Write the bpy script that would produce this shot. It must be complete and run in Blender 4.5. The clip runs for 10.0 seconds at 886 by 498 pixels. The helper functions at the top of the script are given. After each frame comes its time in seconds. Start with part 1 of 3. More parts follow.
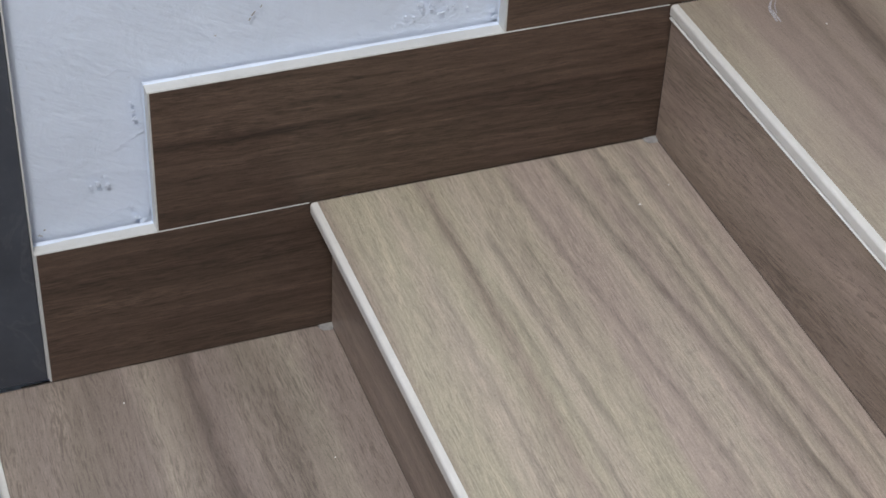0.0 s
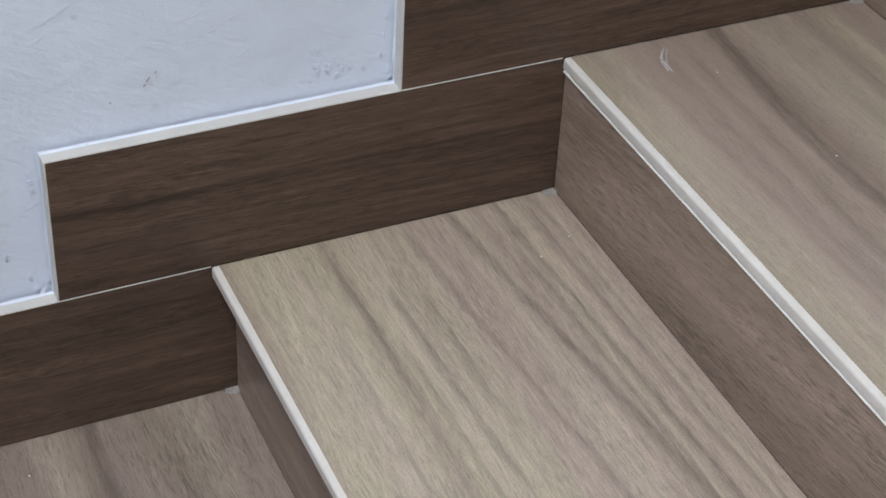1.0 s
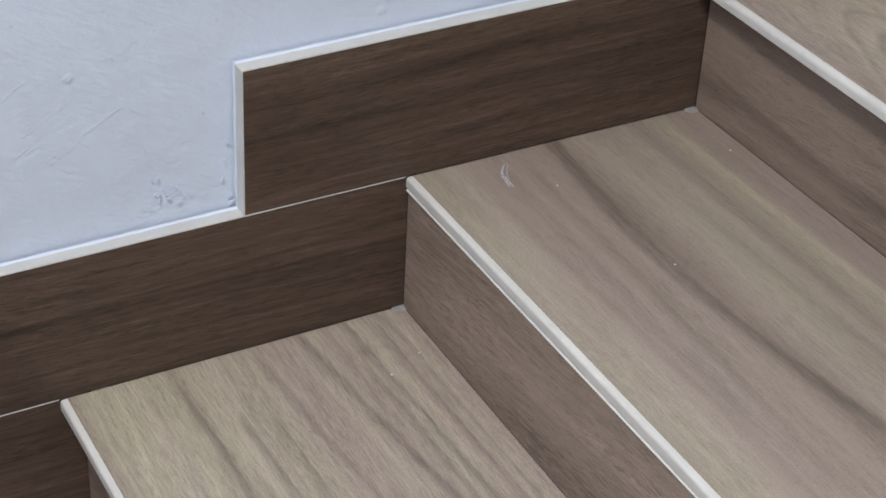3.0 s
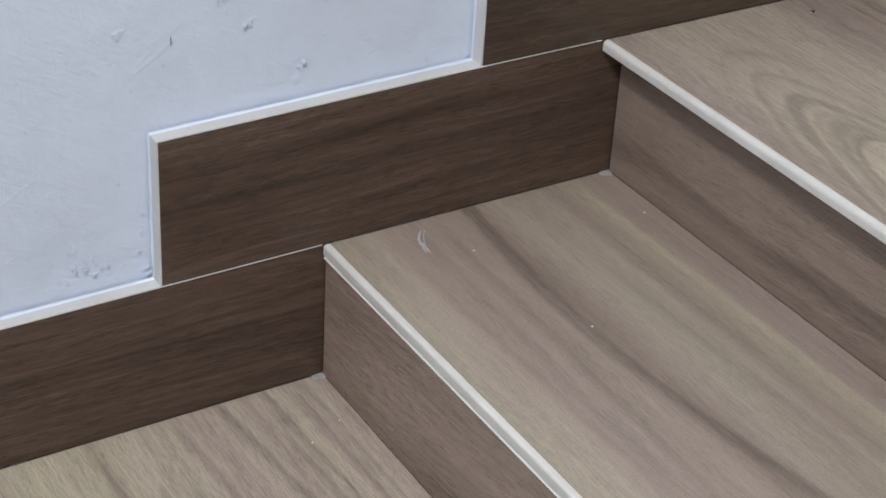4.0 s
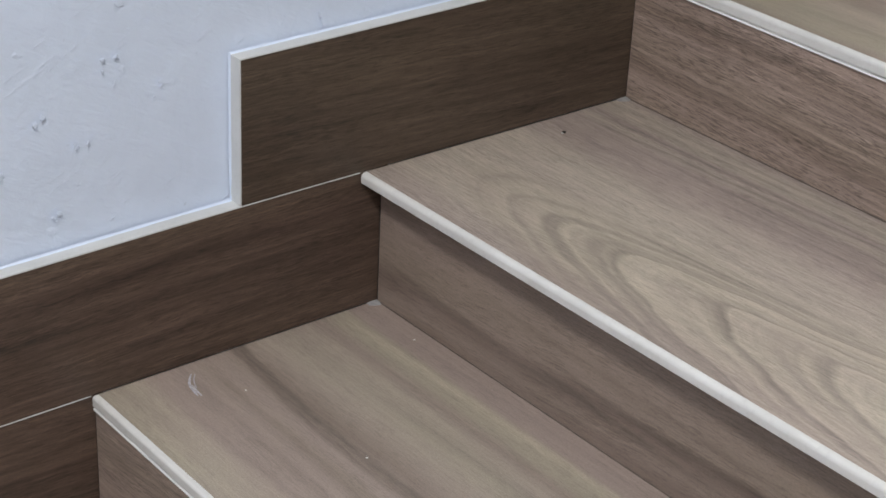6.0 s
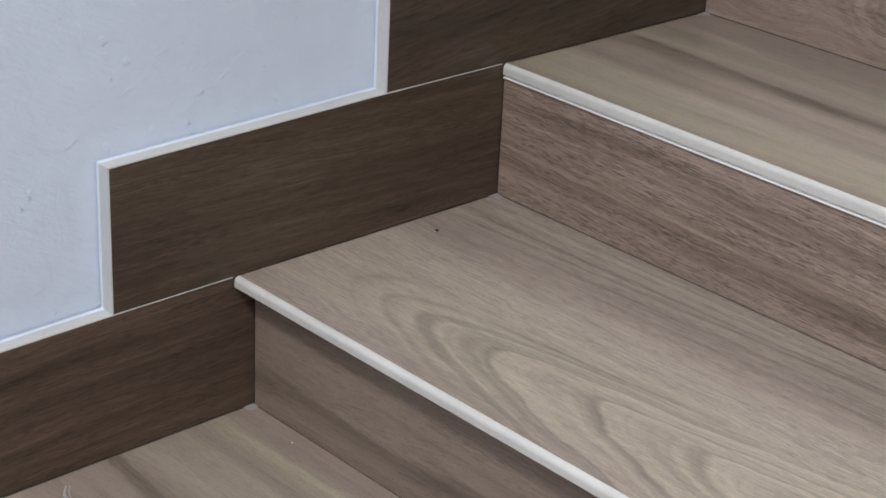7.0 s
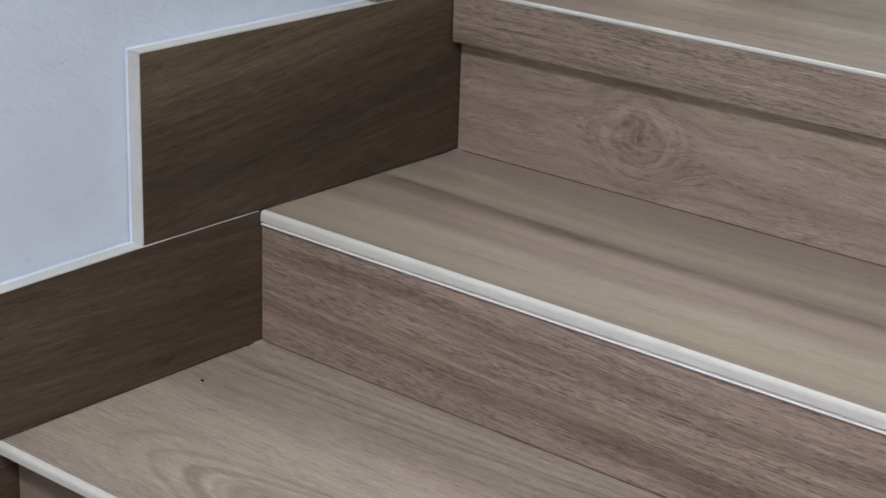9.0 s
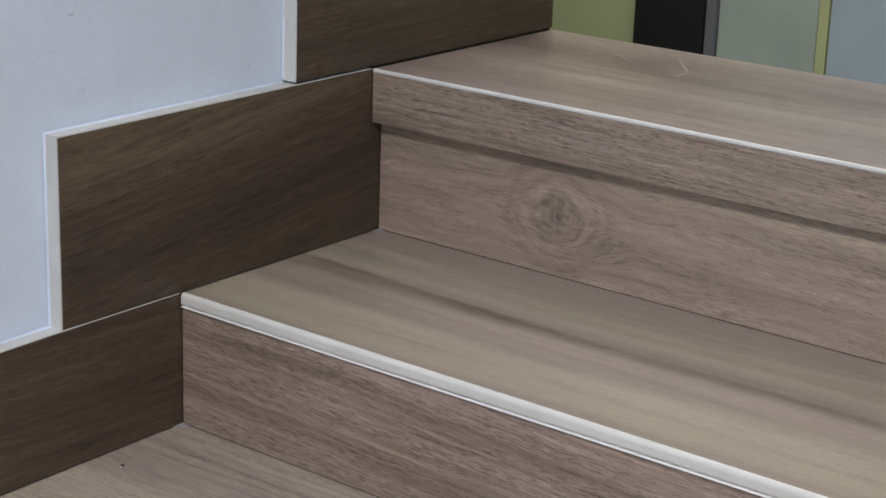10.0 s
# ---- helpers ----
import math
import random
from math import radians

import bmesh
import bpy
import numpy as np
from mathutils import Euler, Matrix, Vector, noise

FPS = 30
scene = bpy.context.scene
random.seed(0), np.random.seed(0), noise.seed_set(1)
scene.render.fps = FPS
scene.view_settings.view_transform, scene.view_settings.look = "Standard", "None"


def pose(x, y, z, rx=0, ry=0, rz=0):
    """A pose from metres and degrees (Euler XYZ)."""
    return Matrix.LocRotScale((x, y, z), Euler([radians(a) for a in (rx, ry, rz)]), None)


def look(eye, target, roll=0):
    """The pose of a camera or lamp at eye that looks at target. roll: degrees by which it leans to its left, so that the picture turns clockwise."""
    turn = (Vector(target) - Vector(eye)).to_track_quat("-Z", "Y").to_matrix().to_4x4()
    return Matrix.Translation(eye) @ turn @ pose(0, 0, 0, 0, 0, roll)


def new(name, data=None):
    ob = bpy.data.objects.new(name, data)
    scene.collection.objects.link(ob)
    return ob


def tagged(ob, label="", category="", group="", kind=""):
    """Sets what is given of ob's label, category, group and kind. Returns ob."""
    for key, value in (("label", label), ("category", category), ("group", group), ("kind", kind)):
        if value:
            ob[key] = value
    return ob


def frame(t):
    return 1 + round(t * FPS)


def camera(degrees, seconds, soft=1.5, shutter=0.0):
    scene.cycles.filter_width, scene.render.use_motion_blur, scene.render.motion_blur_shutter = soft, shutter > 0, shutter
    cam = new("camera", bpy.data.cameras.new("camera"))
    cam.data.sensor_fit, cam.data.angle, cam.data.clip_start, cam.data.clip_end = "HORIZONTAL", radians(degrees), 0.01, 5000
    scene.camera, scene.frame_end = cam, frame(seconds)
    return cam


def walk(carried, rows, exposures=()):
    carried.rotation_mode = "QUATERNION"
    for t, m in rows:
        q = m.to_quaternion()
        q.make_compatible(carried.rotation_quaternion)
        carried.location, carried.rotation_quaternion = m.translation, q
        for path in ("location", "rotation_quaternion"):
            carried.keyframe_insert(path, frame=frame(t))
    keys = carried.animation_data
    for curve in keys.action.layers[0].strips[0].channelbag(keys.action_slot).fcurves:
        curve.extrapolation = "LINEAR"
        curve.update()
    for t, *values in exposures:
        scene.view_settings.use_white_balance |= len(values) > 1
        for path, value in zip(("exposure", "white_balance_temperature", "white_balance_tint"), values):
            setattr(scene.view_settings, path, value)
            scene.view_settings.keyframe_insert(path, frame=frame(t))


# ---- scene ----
cam = camera(27.26, 10.0, soft=1.6)
PATH = [
    (0.0, (-0.4723, -1.4540, 1.3376), (0.0049, -0.3019, 0.3352), 2.93),
    (0.5, (-0.4650, -1.4564, 1.3403), (0.0383, -0.3073, 0.3472), 2.67),
    (1.0, (-0.4675, -1.4567, 1.3432), (0.0936, -0.3079, 0.3813), 3.02),
    (1.5, (-0.4628, -1.4599, 1.3457), (0.1378, -0.3089, 0.4105), 3.27),
    (2.0, (-0.4521, -1.4661, 1.3499), (0.1730, -0.3147, 0.4314), 3.16),
    (2.5, (-0.4341, -1.4675, 1.3619), (0.2125, -0.3192, 0.4545), 3.11),
    (4.0, (-0.4343, -1.4744, 1.3743), (0.3119, -0.3324, 0.5383), 3.58),
    (4.5, (-0.4243, -1.4810, 1.3758), (0.3648, -0.3535, 0.5596), 3.70),
    (5.0, (-0.4101, -1.4893, 1.3834), (0.4106, -0.3722, 0.5843), 3.29),
    (5.5, (-0.4085, -1.4942, 1.3827), (0.4603, -0.3928, 0.6133), 3.06),
    (7.0, (-0.3940, -1.5140, 1.3988), (0.6136, -0.4568, 0.7452), 2.76),
    (7.5, (-0.3862, -1.5224, 1.4015), (0.6716, -0.5001, 0.7723), 2.75),
    (8.0, (-0.3857, -1.5251, 1.4053), (0.7062, -0.5243, 0.8002), 2.46),
    (8.5, (-0.3809, -1.5342, 1.4101), (0.7520, -0.5572, 0.8426), 2.25),
    (9.0, (-0.3820, -1.5359, 1.4135), (0.7848, -0.5822, 0.8760), 2.00),
    (9.5, (-0.3785, -1.5458, 1.4164), (0.8126, -0.5998, 0.9202), 1.70),
    (10.0, (-0.3786, -1.5435, 1.4222), (0.8426, -0.6246, 0.9484), 2.07),
]
walk(cam, [(t, look(eye, target, roll)) for t, eye, target, roll in PATH], [(0.0, 0.0), (5.0, 0.05), (10.0, 0.0)])

# ---- world and lights ----
world = bpy.data.worlds.new("world")
scene.world = world
world.use_nodes = True
sky = world.node_tree.nodes.new("ShaderNodeTexSky")
sky.sky_type, sky.sun_disc, sky.sun_elevation = "NISHITA", False, radians(40)
world.node_tree.nodes["Background"].inputs["Strength"].default_value = 0.1
world.node_tree.links.new(sky.outputs["Color"], world.node_tree.nodes["Background"].inputs["Color"])


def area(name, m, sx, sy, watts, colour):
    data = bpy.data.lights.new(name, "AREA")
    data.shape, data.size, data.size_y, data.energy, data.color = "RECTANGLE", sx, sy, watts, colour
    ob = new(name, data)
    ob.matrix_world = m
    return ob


# added key light, out of view above and behind the camera
area("overhead_key", pose(-0.98, -1.50, 3.16, 0, 0, 0), 0.42, 0.50, 74, (1.0, 0.97, 0.94))
# added unseen fill to brighten the backdrop past the top step
area("hall_fill", pose(2.8, 0.2, 3.1), 0.9, 0.9, 34, (1.0, 0.97, 0.92))
# added side fill for the painted wall, set in an invented window
area("south_fill", pose(-0.80, -1.90, 2.10, 90, 0, 0), 1.3, 1.0, 6, (0.93, 0.97, 1.0))

# stair plan: riser and nosing lines, tread tops
Z = [0.0, 0.1728, 0.3428, 0.5158, 0.6900, 0.9208]
XF = [-0.375, 0.0, 0.3767, 0.7524, 1.1380, 1.5198]
XN = [-0.388, -0.0235, 0.3742, 0.7240, 1.1350, 1.4985]
SKEW_F = [0.006, 0.006, 0.009, 0.002, 0.014, 0.0145]
SKEW_N = [0.006, 0.006, 0.0075, 0.006, 0.0135, 0.0095]
XS = [-0.3091, -0.1841, 0.1875, 0.5651, 0.9469, 1.3462]
END = 1.9294
WALL_Y, WALL_TURN = 0.0165, 0.0040
SIDE_Y, LOW_Z = -1.92, -0.175
DROP = [0.0, 0.0005, 0.0042, 0.0048, 0.0005, 0.0]
TILE_L = 1.2

# ---- materials ----
class Nodes:
    """A short hand for shader node trees."""

    def __init__(self, name):
        self.mat = bpy.data.materials.new(name)
        self.mat.use_nodes = True
        self.tree = self.mat.node_tree
        self.bsdf = self.tree.nodes["Principled BSDF"]

    def put(self, socket, value):
        if isinstance(value, bpy.types.NodeSocket):
            self.tree.links.new(value, socket)
        elif value is not None:
            socket.default_value = value

    def math(self, op, a, b=None, c=None, clamp=False):
        n = self.tree.nodes.new("ShaderNodeMath")
        n.operation, n.use_clamp = op, clamp
        for s, v in zip(n.inputs, (a, b, c)):
            self.put(s, v)
        return n.outputs[0]

    def coords(self):
        return self.tree.nodes.new("ShaderNodeTexCoord").outputs["Object"]

    def split(self, v):
        n = self.tree.nodes.new("ShaderNodeSeparateXYZ")
        self.put(n.inputs[0], v)
        return n.outputs

    def join(self, x, y, z=0.0):
        n = self.tree.nodes.new("ShaderNodeCombineXYZ")
        for s, v in zip(n.inputs, (x, y, z)):
            self.put(s, v)
        return n.outputs[0]

    def noise(self, vec, scale=1.0, detail=3.0, rough=0.55, warp=0.0):
        n = self.tree.nodes.new("ShaderNodeTexNoise")
        self.put(n.inputs["Vector"], vec)
        n.inputs["Scale"].default_value, n.inputs["Detail"].default_value = scale, detail
        n.inputs["Roughness"].default_value, n.inputs["Distortion"].default_value = rough, warp
        return n.outputs["Fac"]

    def span(self, v, a, b, c, d, smooth=False):
        n = self.tree.nodes.new("ShaderNodeMapRange")
        if smooth:
            n.interpolation_type = "SMOOTHSTEP"
        for s, x in zip(n.inputs, (v, a, b, c, d)):
            self.put(s, x)
        return n.outputs[0]

    def ramp(self, fac, stops):
        n = self.tree.nodes.new("ShaderNodeValToRGB")
        el = n.color_ramp.elements
        while len(el) < len(stops):
            el.new(0.5)
        for e, (p, col) in zip(el, stops):
            e.position, e.color = p, (*col, 1)
        self.put(n.inputs[0], fac)
        return n.outputs[0]

    def mix(self, fac, a, b, blend="MIX"):
        n = self.tree.nodes.new("ShaderNodeMix")
        n.data_type, n.blend_type = "RGBA", blend
        self.put(n.inputs[0], fac)
        for s, v in ((n.inputs[6], a), (n.inputs[7], b)):
            self.put(s, (*v, 1) if isinstance(v, tuple) else v)
        return n.outputs[2]

    def grey(self, v):
        return self.join(v, v, v)

    def bump(self, height, strength, distance):
        n = self.tree.nodes.new("ShaderNodeBump")
        n.inputs["Strength"].default_value, n.inputs["Distance"].default_value = strength, distance
        self.put(n.inputs["Height"], height)
        self.put(self.bsdf.inputs["Normal"], n.outputs[0])

    def surface(self, colour, rough, spec=0.5):
        self.put(self.bsdf.inputs["Base Color"], (*colour, 1) if isinstance(colour, tuple) else colour)
        self.put(self.bsdf.inputs["Roughness"], rough)
        self.bsdf.inputs["Specular IOR Level"].default_value = spec
        return self.mat


# tones of the printed wood: yellow beige, pale, pink beige, brown, dark brown
TONE = {"y": (0.392, 0.356, 0.285), "l": (0.429, 0.378, 0.319), "p": (0.363, 0.302, 0.271), "m": (0.32, 0.27, 0.23), "b": (0.250, 0.205, 0.176), "d": (0.181, 0.144, 0.126)}


def wood_tile(name, seed, width, bands, gain=1.0, tint=(1, 1, 1), slope=0.0, wave=0.02, streak=1.0, knots=(), figure=(), lines=(), rough=0.35, pores=1.0, fine=1.0, yellow=0.35, freq=1.0, soft=1.0):
    """Wood-look porcelain: local x runs along the grain, y across it. bands: (place across 0..1, tone).
    knots: (x, y, size along, size across). figure: the axis of a cathedral figure and its rings (place of the tip, tone).
    lines: single streaks (y, from x, to x, half width, strength, drift along x, bend, x of the bend)."""
    n = Nodes(name)
    u, v, _ = n.split(n.coords())
    us = n.math("ADD", u, seed * 3.7)
    # slow wander of the grain
    w1 = n.noise(n.join(n.math("MULTIPLY", us, 1.7), n.math("MULTIPLY", v, 7.0), seed), 1.0, 2.0)
    w2 = n.noise(n.join(n.math("MULTIPLY", us, 7.0), n.math("MULTIPLY", v, 26.0), seed + 5), 1.0, 2.0)
    g = n.math("MULTIPLY_ADD", n.math("SUBTRACT", w1, 0.5), wave * 2.2, v)
    g = n.math("MULTIPLY_ADD", n.math("SUBTRACT", w2, 0.5), wave * 0.45, g)
    if slope:
        g = n.math("MULTIPLY_ADD", u, slope, g)
    shades, calm = [], None
    for kx, ky, ru, rv in knots:
        du = n.math("DIVIDE", n.math("SUBTRACT", u, kx), ru)
        dv = n.math("DIVIDE", n.math("SUBTRACT", v, ky), rv)
        d = n.math("SQRT", n.math("ADD", n.math("MULTIPLY", du, du), n.math("MULTIPLY", dv, dv)))
        fade = n.span(d, 0.4, 2.6, 1.0, 0.0, True)
        # the grain bends round the knot
        g = n.math("ADD", g, n.math("MULTIPLY", n.math("MULTIPLY", fade, dv), -0.75 * rv))
        swirl = n.noise(n.join(n.math("MULTIPLY", u, 22.0), n.math("MULTIPLY", v, 30.0), seed), 1.0, 2.0, 0.5)
        d = n.math("ADD", d, n.math("MULTIPLY", n.math("SUBTRACT", swirl, 0.5), n.span(d, 0.1, 0.9, 0.05, 0.75)))
        ring = n.ramp(n.math("DIVIDE", d, 2.4), [(0.0, (0.40,) * 3), (0.03, (0.50,) * 3), (0.055, (0.92,) * 3), (0.10, (0.80,) * 3), (0.15, (0.94,) * 3), (0.20, (0.80,) * 3), (0.25, (0.92,) * 3),
                                                 (0.31, (0.76,) * 3), (0.36, (1.18,) * 3), (0.44, (1.10,) * 3), (0.50, (0.84,) * 3), (0.58, (1.06,) * 3), (0.66, (0.86,) * 3), (0.78, (1.05,) * 3), (1.0, (1.0,) * 3)])
        shades.append(n.mix(0.35, ring, (1.0, 1.0, 1.0)))
    if figure:
        # nested growth rings: steep arms towards the nosing, arms that run into the straight grain on the far side
        axis, rings = figure
        wob1 = n.noise(n.join(n.math("MULTIPLY", u, 9.0), n.math("MULTIPLY", v, 16.0), seed + 2), 1.0, 2.0, 0.4)
        wob2 = n.noise(n.join(n.math("MULTIPLY", u, 45.0), n.math("MULTIPLY", v, 70.0), seed + 3), 1.0, 3.0, 0.55)
        dv = n.math("SUBTRACT", n.math("MULTIPLY_ADD", n.math("SUBTRACT", wob1, 0.5), 0.020, v), axis)
        dv = n.math("MULTIPLY_ADD", u, -0.03, dv)
        over = n.math("MAXIMUM", dv, 0.0)
        under = n.math("MAXIMUM", n.math("MULTIPLY", dv, -1.0), 0.0)
        far = n.math("MULTIPLY", over, n.span(u, 0.1, 0.6, 1.0, 8.0))
        near = n.math("MULTIPLY_ADD", n.math("MULTIPLY", under, under), 14.0, n.math("MULTIPLY", under, 0.9))
        arm = n.math("ADD", far, near)
        arm = n.math("SUBTRACT", n.math("SQRT", n.math("MULTIPLY_ADD", arm, arm, 0.0004)), 0.02)
        d = n.math("SUBTRACT", u, arm)
        d = n.math("MULTIPLY_ADD", n.math("SUBTRACT", wob1, 0.5), 0.020, d)
        d = n.math("MULTIPLY_ADD", n.math("SUBTRACT", wob2, 0.5), 0.013, d)
        ring = n.ramp(n.math("DIVIDE", d, 0.7), [(p / 0.7, (k, k * (0.985 if k < 1 else 1.0), k * (0.97 if k < 1 else 0.97))) for p, k in rings])
        mask = n.math("MULTIPLY", n.span(dv, 0.035, 0.075, 1.0, 0.0, True), n.span(d, 0.03, 0.08, 0.0, 1.0, True))
        patchy = n.span(n.noise(n.join(n.math("MULTIPLY", us, 14.0), n.math("MULTIPLY", v, 40.0), seed + 13), 1.0, 2.0), 0.30, 0.60, 0.7, 1.0)
        fine_ring = n.noise(n.join(n.math("MULTIPLY", d, 70.0), n.math("MULTIPLY", dv, 9.0), seed + 14), 1.0, 4.0, 0.65)
        ring = n.mix(1.0, ring, n.grey(n.span(fine_ring, 0.3, 0.7, 0.84, 1.13)), "MULTIPLY")
        shades.append(n.mix(n.math("MULTIPLY", mask, patchy), (1.0, 1.0, 1.0), n.mix(0.22, ring, (1.0, 1.0, 1.0))))
        calm = n.math("MULTIPLY", mask, 0.2)
    if lines:
        fray = n.noise(n.join(n.math("MULTIPLY", us, 11.0), n.math("MULTIPLY", v, 24.0), seed + 15), 1.0, 2.0, 0.5)
        tear = n.noise(n.join(n.math("MULTIPLY", us, 34.0), n.math("MULTIPLY", v, 240.0), seed + 16), 1.0, 3.0, 0.6)
        gl = n.math("MULTIPLY_ADD", n.math("SUBTRACT", fray, 0.5), 0.009, v)
        tear = n.span(tear, 0.30, 0.62, 0.45, 1.0)
        streaks = None
    for y0, ua, ub, half, power, drift, bend, ub0 in lines:
        c = n.math("MULTIPLY_ADD", u, drift, y0)
        if bend:
            far = n.math("SUBTRACT", u, ub0)
            c = n.math("MULTIPLY_ADD", n.math("MULTIPLY", far, far), bend, c)
        off = n.math("SUBTRACT", gl, c)
        # sharp on one side, fading on the other
        shape = n.math("MULTIPLY", n.span(off, -half * 2.2, 0.0, 0.0, 1.0, True), n.span(off, 0.0, half, 1.0, 0.0, True))
        ends = n.math("MULTIPLY", n.span(u, ua - 0.05, ua + 0.03, 0.0, 1.0, True), n.span(u, ub - 0.03, ub + 0.06, 1.0, 0.0, True))
        k = n.math("MULTIPLY_ADD", n.math("MULTIPLY", shape, ends), n.math("MULTIPLY", tear, -power), 1.0)
        streaks = n.math("MULTIPLY", streaks, k) if streaks else k
    if lines:
        shades.append(n.grey(streaks))
    t = n.math("DIVIDE", g, width)
    colour = n.ramp(t, [(p, TONE[k]) for p, k in bands])
    # soft cloudy change of tone along the board
    cloud = n.noise(n.join(n.math("MULTIPLY", us, 3.0), n.math("MULTIPLY", g, 14.0), seed + 9), 1.0, 3.0)
    colour = n.mix(n.span(cloud, 0.42, 0.68, 0.0, 0.55), colour, TONE["p"])
    colour = n.mix(n.span(cloud, 0.36, 0.22, 0.0, yellow), colour, TONE["y"])
    # long streaks, fine grain, short dark pores
    wob = n.noise(n.join(n.math("MULTIPLY", us, 16.0), n.math("MULTIPLY", v, 38.0), seed + 11), 1.0, 3.0)
    gw = n.math("MULTIPLY_ADD", n.math("SUBTRACT", wob, 0.5), 0.0065, g)
    s1 = n.noise(n.join(n.math("MULTIPLY", us, 4.0), n.math("MULTIPLY", gw, 66.0 * freq), seed + 1), 1.0, 5.0, 0.62)
    s2 = n.noise(n.join(n.math("MULTIPLY", us, 26.0), n.math("MULTIPLY", gw, 300.0), seed + 3), 1.0, 3.0, 0.6)
    s3 = n.noise(n.join(n.math("MULTIPLY", us, 62.0), n.math("MULTIPLY", gw, 660.0), seed + 4), 1.0, 2.0, 0.55)
    gate = n.noise(n.join(n.math("MULTIPLY", us, 6.0), n.math("MULTIPLY", g, 40.0), seed + 7), 1.0, 2.0)
    m1 = n.span(s1, 0.30, 0.70, 1.0 - 0.20 * streak * soft, 1.0 + 0.15 * streak * soft)
    m2 = n.span(s2, 0.28, 0.72, 1.0 - 0.13 * fine, 1.0 + 0.12 * fine)
    # short dark pores and short pale flecks, in drifts
    m3 = n.span(n.math("MULTIPLY_ADD", gate, 0.34, s3), 0.70, 0.84, 1.0, 1.0 - 0.30 * pores)
    m6 = n.span(n.math("MULTIPLY_ADD", gate, -0.30, s3), 0.24, 0.10, 1.0, 1.0 + 0.17 * pores)
    line = n.noise(n.join(n.math("MULTIPLY", us, 2.2), n.math("MULTIPLY", gw, 36.0 * freq), seed + 6), 1.0, 3.0, 0.55)
    m4 = n.span(n.math("ABSOLUTE", n.math("SUBTRACT", line, 0.56)), 0.0, 0.014, 1.0 - 0.22 * streak, 1.0)
    m5 = n.span(n.math("ABSOLUTE", n.math("SUBTRACT", line, 0.46)), 0.0, 0.018, 1.0 + 0.10 * streak, 1.0)
    grit = n.span(n.noise(n.join(n.math("MULTIPLY", us, 0.6), v, seed), 560.0, 3.0, 0.8), 0.3, 0.7, 0.84, 1.16)
    k = n.math("MULTIPLY", n.math("MULTIPLY", n.math("MULTIPLY", m1, m2), n.math("MULTIPLY", m3, m4)), n.math("MULTIPLY", n.math("MULTIPLY", m5, m6), grit))
    if calm:
        k = n.math("MULTIPLY_ADD", n.math("SUBTRACT", 1.0, k), calm, k)
    for sh in shades:
        colour = n.mix(1.0, colour, sh, "MULTIPLY")
    colour = n.mix(1.0, colour, n.grey(k), "MULTIPLY")
    colour = n.mix(1.0, colour, tuple(gain * c for c in tint), "MULTIPLY")
    height = n.math("ADD", n.math("MULTIPLY", s2, 0.5), n.math("MULTIPLY", m3, 0.6))
    n.bump(height, 0.10, 0.0006)
    dull = n.noise(n.join(us, v, seed + 8), 5.0, 4.0)
    return n.surface(colour, n.span(dull, 0.3, 0.7, rough - 0.05, rough + 0.07), 0.5)


